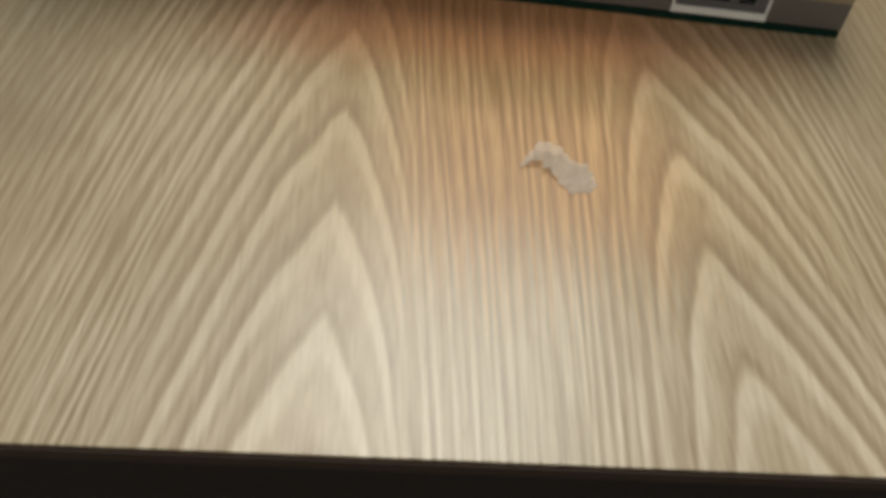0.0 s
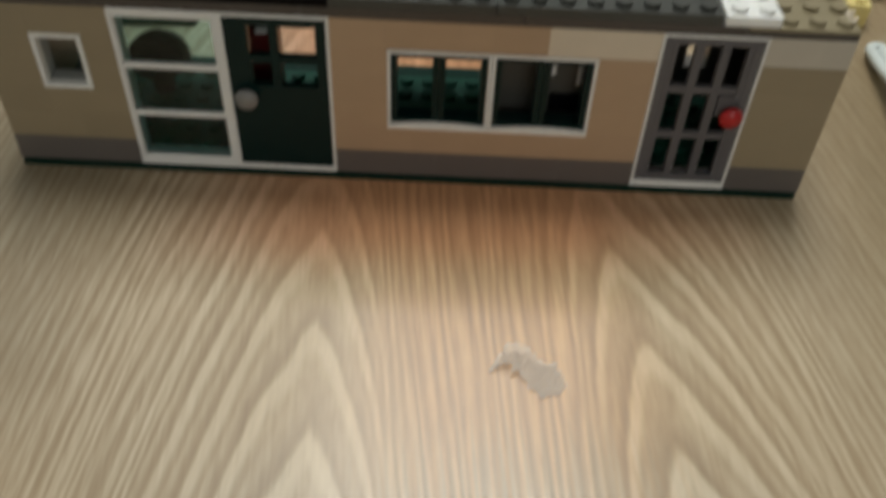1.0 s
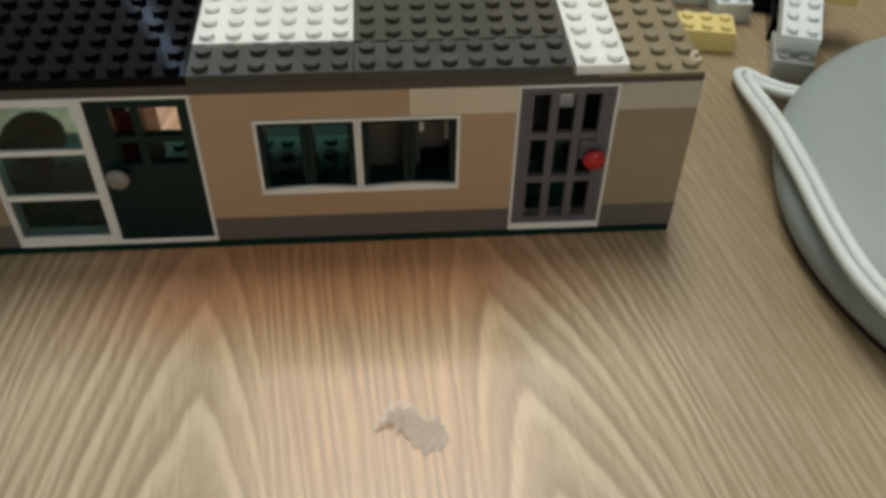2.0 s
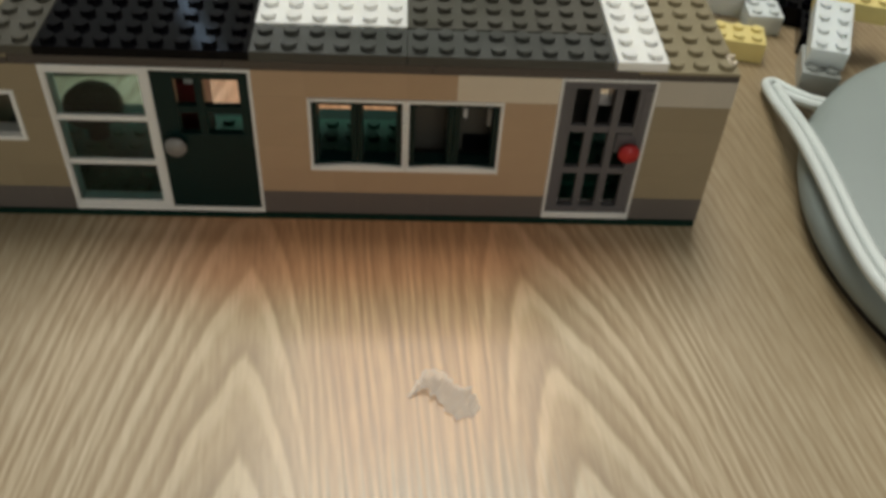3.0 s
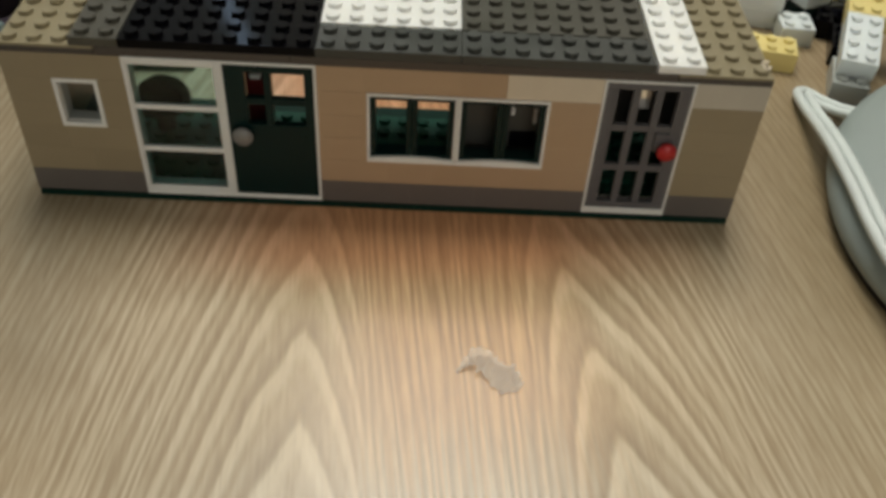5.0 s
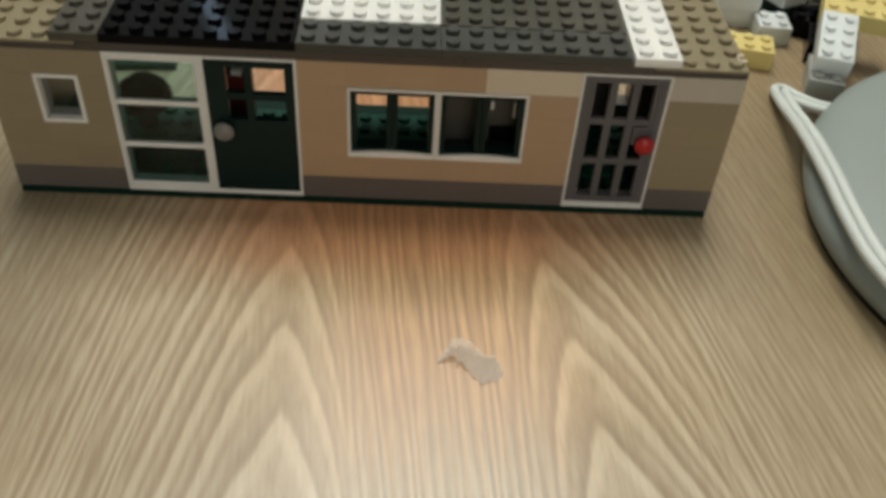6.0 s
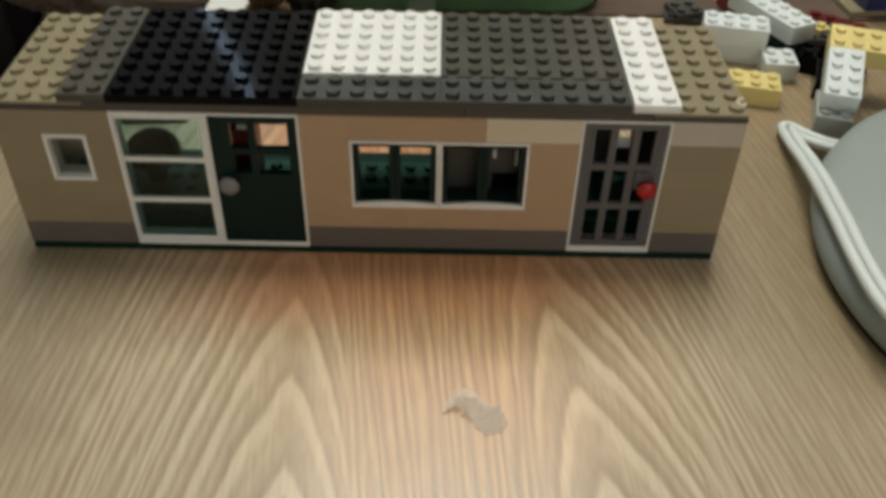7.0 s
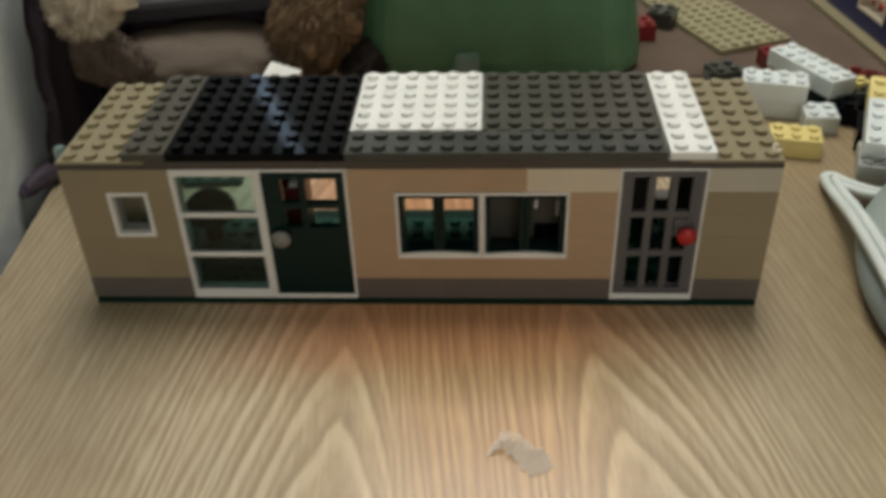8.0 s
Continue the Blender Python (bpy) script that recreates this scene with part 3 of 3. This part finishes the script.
# ---- lamp base and cord ----
base = empty("lamp_base", pose(0.4125, -0.009, 0), "pale grey plastic lamp base with white twin cord", "lamp base")
part("housing", lathe(bmesh.new(), [(0, 0.003), (0.111, 0.003), (0.1168, 0.004), (0.1182, 0.008), (0.1165, 0.0130), (0.1115, 0.0165), (0.101, 0.0200), (0.085, 0.023), (0.06, 0.0255), (0.03, 0.027), (0, 0.0275)], 96), DOME, base, "pale grey plastic housing", smooth=True)
part("foot_ring", lathe(bmesh.new(), [(0.100, 0.0), (0.1150, 0.0), (0.1150, 0.0032), (0.100, 0.0032), (0.100, 0.0)], 96), EDGE, base, "dark rubber foot ring")


def spline(points, steps=8):
    """Points on a smooth curve through the given ones."""
    pts = [Vector(p) for p in points]
    pts = [2 * pts[0] - pts[1]] + pts + [2 * pts[-1] - pts[-2]]
    out = []
    for a, b, c, d in zip(pts, pts[1:], pts[2:], pts[3:]):
        for k in range(steps):
            t = k / steps
            out.append(0.5 * (2 * b + (c - a) * t + (2 * a - 5 * b + 4 * c - d) * t * t + (3 * b - a - 3 * c + d) * t ** 3))
    return out + [pts[-2]]


def add_tube(bm, pts, r, seg=10, side=0.0):
    """A round tube along points, shifted sideways in the level plane."""
    rings = []
    for i, p in enumerate(pts):
        d = (pts[min(i + 1, len(pts) - 1)] - pts[max(i - 1, 0)]).normalized()
        s = d.cross(Vector((0, 0, 1))).normalized()
        u = s.cross(d)
        rings.append([bm.verts.new(p + s * (side + r * math.cos(2 * math.pi * k / seg)) + u * (r * math.sin(2 * math.pi * k / seg))) for k in range(seg)])
    for a, b in zip(rings, rings[1:]):
        for k in range(seg):
            bm.faces.new((a[k], a[(k + 1) % seg], b[(k + 1) % seg], b[k]))
    bm.faces.new(rings[0][::-1])
    bm.faces.new(rings[-1])
    return bm


CORD = spline([(-0.086, 0.075, 0.008), (-0.092, 0.083, 0.005), (-0.098, 0.092, 0.0032), (-0.1025, 0.0975, 0.0032), (-0.1045, 0.093, 0.0045), (-0.1055, 0.080, 0.0065), (-0.107, 0.060, 0.011),
               (-0.110, 0.038, 0.0165), (-0.112, 0.012, 0.0195), (-0.1125, -0.012, 0.0195), (-0.111, -0.035, 0.0195), (-0.104, -0.058, 0.0195), (-0.09, -0.085, 0.018), (-0.08, -0.105, 0.010), (-0.07, -0.12, 0.003)])
cord = part("cord", add_tube(bmesh.new(), CORD, 0.0021, side=-0.0023), CORDWHITE, base, "white twin cord", smooth=True)
part("strand", add_tube(bmesh.new(), CORD, 0.0021, side=0.0023), CORDWHITE, cord, "white cord strand", smooth=True)

# ---- scrap of paper ----
def scrap():
    """A crumpled torn flake with a thin curled tail."""
    bm = bmesh.new()
    line = spline([(0, 0, 0.0008), (0.0035, 0.0034, 0.0024), (0.0075, 0.0050, 0.0030), (0.0120, 0.0026, 0.0020), (0.0175, -0.0022, 0.0010), (0.0225, -0.0060, 0.0008)], 10)
    widths = [0.0004, 0.0010, 0.0016, 0.0026, 0.0046, 0.0054, 0.0046, 0.0044, 0.0060, 0.0062, 0.0046, 0.0010]
    rows = []
    for i, p in enumerate(line):
        at = i * (len(widths) - 1) / len(line)
        w = widths[int(at)] + (widths[int(at) + 1] - widths[int(at)]) * (at % 1)
        d = (line[min(i + 1, len(line) - 1)] - line[max(i - 1, 0)]).normalized()
        s = d.cross(Vector((0, 0, 1))).normalized()
        row = []
        for k in range(-3, 4):
            edge = w * k / 3 * (1 + 0.48 * noise.noise((i * 0.33, 7.0 * (k > 0), 3.1)) + 0.16 * noise.noise((i * 0.7, 5.0 * (k > 0), 8.0)))
            row.append(bm.verts.new(p + s * edge + Vector((0, 0, 0.00045 * noise.noise((i * 0.35, k * 0.6, 1.0))))))
        rows.append(row)
    for a, b in zip(rows, rows[1:]):
        for k in range(6):
            bm.faces.new((a[k], a[k + 1], b[k + 1], b[k]))
    bmesh.ops.solidify(bm, geom=bm.faces[:], thickness=0.0002)
    low = min(v.co.z for v in bm.verts)
    for v in bm.verts:
        v.co.z -= low
    return bm


thing("paper_scrap", scrap(), PAPER, pose(0.1540, -0.0772, 0) @ Matrix.Diagonal((0.88, 0.90, 0.9, 1)), "small crumpled scrap of whitish torn paper", "paper scrap")

# ---- inside the house ----
thing("toy_pot", lathe(bmesh.new(), [(0, 0), (0.0040, 0), (0.0036, 0.0095), (0.0095, 0.0105), (0.0110, 0.0125), (0.0108, 0.0165), (0.0090, 0.0200), (0.0055, 0.0230), (0, 0.0240)], 28), BLACK, pose(0.0380, 0.040, P + STUD_H) @ Matrix.Diagonal((1, 1, 0.90, 1)), "black rounded toy piece inside the house", "toy piece", smooth=True)
cup = empty("toy_cupboard", pose(0.1545, 0.0120, P + STUD_H), "dark toy cupboard with two white handles", "toy cupboard")
part("body", add_box(bmesh.new(), 0, 0, 0, 0.0310, 0.014, 0.040), GREYGREEN, cup)
part("recess", add_box(bmesh.new(), 0.0172, -0.0008, 0.0188, 0.0268, -0.0001, 0.0254), BLACK, cup, "black lower front")
for x, z in ((0.0168, 0.0328), (0.0250, 0.0296)):
    part("handle", add_box(bmesh.new(), x, -0.0016, z, x + 0.0013, -0.0001, 0.0363, 0.0002), WHITE, cup, "white handle")
thing("toy_brick", brick_bm(2, 2, 3 * B, False), DARKRED, pose(0.0640, 0.032, P + STUD_H), "tall dark red brick inside the house", "toy brick")
thing("toy_plate", brick_bm(1, 1, P, False), WHITE, pose(0.0745, 0.0322, P + STUD_H + 3 * B) @ Matrix.Diagonal((0.5, 0.5, 0.6, 1)), "tiny white plate on the dark red brick", "toy plate")

# ---- behind the house ----
def bin_bm(w0, d0, w1, d1, h, r=0.022, t=0.003):
    """An open bin with rounded corners, rounded at the foot."""
    bm = bmesh.new()
    levels = [(0.80, 0.0), (0.93, 0.003), (0.985, 0.010), (1.0, 0.020), (1.0, h)]
    rings = []

    def ring(w, d, z):
        out = []
        for cx, cy, a0 in ((1, 1, 0), (-1, 1, 90), (-1, -1, 180), (1, -1, 270)):
            for k in range(7):
                a = radians(a0 + 15 * k)
                out.append(bm.verts.new((cx * (w / 2 - r) + r * math.cos(a), cy * (d / 2 - r) + r * math.sin(a), z)))
        return out

    for k, z in levels:
        f = z / h
        rings.append(ring((w0 + (w1 - w0) * f) * (1 - (1 - k) * 0.25), (d0 + (d1 - d0) * f) * (1 - (1 - k) * 0.4), z))
    rings.append(ring(w1 - 2 * t, d1 - 2 * t, h))
    rings.append(ring(w0 - 4 * t, d0 - 4 * t, 0.006))
    for a, b in zip(rings, rings[1:]):
        for i in range(len(a)):
            j = (i + 1) % len(a)
            bm.faces.new((a[i], a[j], b[j], b[i]))
    bm.faces.new(rings[0][::-1])
    bm.faces.new(rings[-1])
    return bm


plastic_bin = empty("plastic_bin", pose(0.1575, 0.247, 0.00144, 0, 0, 2), "glossy dark green plastic bin behind the house", "bin")
part("body", bin_bm(0.166, 0.10, 0.104, 0.08, 0.22), BINGREEN, plastic_bin)
part("rim", frame_bm(0.106, 0.086, 0.005, 0.006), BINGREEN, plastic_bin, m=pose(-0.053, -0.043, 0.2253, -90, 0, 0))


def blob(bm, c, radii, m=Matrix(), rough=0.0015, seed=1, cut=4):
    """A lumpy rounded body."""
    made = bmesh.ops.create_icosphere(bm, subdivisions=cut, radius=1.0)["verts"]
    for v in made:
        k = 1 + rough / max(radii) * 6 * noise.noise(v.co * 3 + Vector((seed, 0, 0))) + rough / max(radii) * 3 * noise.noise(v.co * 9 + Vector((0, seed, 0)))
        v.co = Vector(c) + m @ Vector((v.co.x * radii[0] * k, v.co.y * radii[1] * k, v.co.z * radii[2] * k))


def tufts(bm, c, radii, count, length, seed, turn=Matrix.Identity(3), shift=(0, 0, 0)):
    """Many thin bent hairs that stand off a rounded body."""
    rnd, first = random.Random(seed), len(bm.verts)
    for _ in range(count):
        d = Vector((rnd.gauss(0, 1), rnd.gauss(0, 1), rnd.gauss(0, 1))).normalized()
        p = Vector((c[0] + d.x * radii[0] * 0.97, c[1] + d.y * radii[1] * 0.97, c[2] + d.z * radii[2] * 0.97))
        s = d.orthogonal().normalized()
        s = Matrix.Rotation(rnd.uniform(0, 6.28), 3, d) @ s
        w, l = rnd.uniform(0.0004, 0.0009), length * rnd.uniform(0.5, 1.2)
        mid = p + d * l * 0.6 + s.cross(d) * l * 0.25
        tip = p + d * l * 0.8 + s.cross(d) * l * 0.8 + Vector((0, 0, -0.2 * l))
        a, b, e, g, h = (bm.verts.new(x) for x in (p - s * w, p + s * w, mid + s * w * 0.8, mid - s * w * 0.8, tip))
        bm.faces.new((a, b, e, g))
        bm.faces.new((g, e, h))
    bm.verts.ensure_lookup_table()
    for v in bm.verts[first:]:
        v.co = turn @ v.co + Vector(shift)


def plush():
    """A stuffed toy on its back: belly, a bent arm, a curly head and a shaggy paw."""
    toy = empty("plush_toy", pose(0, 0, 0), "brown and cream furry plush toy lying behind the house", "plush toy")
    belly = bmesh.new()
    blob(belly, (-0.004, 0.202, 0.0165), (0.066, 0.036, 0.0165), seed=2)
    part("body", belly, BELLY, toy, "smooth brown felt belly", smooth=True)
    arm, turn = bmesh.new(), Matrix.Rotation(radians(30), 3, "Z") @ Matrix.Rotation(radians(42), 3, "Y")
    blob(arm, (-0.055, 0.160, 0.0410), (0.049, 0.017, 0.015), turn, seed=3)
    tufts(arm, (0, 0, 0), (0.049, 0.017, 0.015), 3000, 0.0022, 22, turn, (-0.055, 0.160, 0.0410))
    part("arm", arm, BELLY, toy, "bent brown felt arm", smooth=True)
    for name, c, radii, tilt, mat, label, seed in (("head", (0.0595, 0.197, 0.0370), (0.0205, 0.020, 0.029), 28, FUR, "curly golden brown fur", 4),
                                                   ("paw", (-0.049, 0.154, 0.0695), (0.019, 0.017, 0.016), 0, CREAMFUR, "shaggy cream fur", 6)):
        fluff, turn = bmesh.new(), Matrix.Rotation(radians(tilt), 3, "Y")
        blob(fluff, c, radii, turn, rough=0.0032, seed=seed)
        tufts(fluff, (0, 0, 0), radii, 7000, 0.0068, seed, turn, c)
        part(name, fluff, mat, toy, label, smooth=True)


plush()


def cloth():
    """A dark cloth that hangs in folds against the wall."""
    bm = bmesh.new()
    nu, nv = 40, 24
    grid = [[bm.verts.new((0.002 * math.sin(i * 0.9) + 0.003 * noise.noise((i * 0.2, j * 0.2, 0)), 0.20 * i / nu + 0.034 * j / nv + 0.002 * noise.noise((j * 0.3, 4.0, 0)), 0.110 * j / nv)) for j in range(nv + 1)] for i in range(nu + 1)]
    for i in range(nu):
        for j in range(nv):
            bm.faces.new((grid[i][j], grid[i + 1][j], grid[i + 1][j + 1], grid[i][j + 1]))
    bmesh.ops.solidify(bm, geom=bm.faces[:], thickness=0.002)
    return bm


thing("cloth", cloth(), CLOTH, DESK @ pose(-0.1730, 0.101, 0), "dark purple cloth standing in folds by the wall", "cloth", smooth=True)
heap = bmesh.new()
blob(heap, (0, 0, 0.016), (0.068, 0.030, 0.022), rough=0.004, seed=8)
blob(heap, (-0.055, -0.012, 0.014), (0.030, 0.026, 0.018), rough=0.004, seed=11)
low = min(v.co.z for v in heap.verts)
for v in heap.verts:
    v.co.z -= low
thing("cloth", heap, CLOTH, pose(0.002, 0.262, 0), "dark purple cloth crumpled behind the plush toy", "cloth", smooth=True)
# lump added as the shadow and dark bits between plush toy and bin
gap = bmesh.new()
blob(gap, (0, 0, 0.008), (0.014, 0.028, 0.012), rough=0.0012, seed=15)
low = min(v.co.z for v in gap.verts)
for v in gap.verts:
    v.co.z -= low
thing("cloth", gap, EDGE, pose(0.083, 0.205, 0), "dark lump filling the shaded gap between plush toy and bin", "cloth", smooth=True)
tail = bmesh.new()
blob(tail, (0, 0, 0), (0.0046, 0.024, 0.0052), rough=0.0006, seed=19)
low = min(v.co.z for v in tail.verts)
for v in tail.verts:
    v.co.z -= low
thing("cloth", tail, CLOTH, pose(-0.0545, 0.0935, 0.0, 0, 0, -15), "dark purple cloth end tucked along the wall", "cloth", smooth=True)
thing("dark_case", add_box(bmesh.new(), 0, 0, 0, 0.125, 0.10, 0.012, 0.002), DARKSLAB, pose(-0.062, 0.198, 0.0345, 20, -4, 3), "dark grey flat case lying on the plush toy", "case")
loose(2, 4, 1, BLACK, corner(62, 140, 0, 12), "black brick behind the house")
loose(1, 4, 1, BLACK, corner(78.5, 168, 0, 6), "narrow black brick beside the green bin")
loose(2, 3, 1, BLACK, corner(47, 138, 0, 5), "black brick under another black brick")
loose(2, 2, 1, BLACK, corner(47, 138, 9.6, 5), "black brick carrying a white tile")
thing("toy_tile", add_box(bmesh.new(), 0, 0, 0, 2.2 * U, 2 * U, P, 0.0002), WHITE, pose(0.0375, 0.1425, 0.0240, 26, 8, -20), "white smooth tile tilted on a black brick", "toy tile")
pale = bmesh.new()
add_box(pale, 0, 0, 0, 2 * U, U, 2 * B)
for v in pale.verts:
    if v.co.z > B and v.co.x < U:
        v.co.x += 0.004
thing("toy_slope", pale, CLEAR, pose(0.133, 0.186, 0, 0, 0, 8), "clear bluish sloped toy brick by the green bin", "toy brick")

thing("toy_plate", brick_bm(4, 4, P), PLATEGREEN, corner(6, 86, 0, 4), "green studded plate behind the house", "toy plate", group="loose toy bricks")

# ---- second toy building ----
shop = empty("toy_building", pose(0.377, 0.205, 0.00144, 0, 0, 8), "blue toy building on a tan base plate", "toy building")
part("base_plate", brick_bm(10, 16, P, False), OLIVETAN, shop, "tan base plate")
for c in range(5):
    for y in range(0, 16, 4):
        if c in (1, 2) and y == 4:
            continue
        part("brick", brick_mesh(1, 4, B, NAVY, c == 4), None, shop, m=pose(U, y * U, P + c * B))
win = part("window", frame_bm(4 * U, 2 * B, U, 0.002), CREAM, shop, "cream lattice window", pose(2 * U, 4 * U, P + B, 0, 0, 90))
for x in (1.25, 2.5):
    part("bar", add_box(bmesh.new(), x * U, 0.001, 0.0021, x * U + 0.0018, 0.003, 2 * B - 0.0021), CREAM, win)
part("sill", add_box(bmesh.new(), 0.0, -0.004, -0.0002, 4 * U, 0.0, 0.004), RED, win, "red window sill")
for y in range(0, 16, 4):
    part("brick", brick_mesh(4, 1, B, NAVY, False), None, shop, m=pose(2 * U + (y % 8) * U, 0, P + (y // 8) * B))
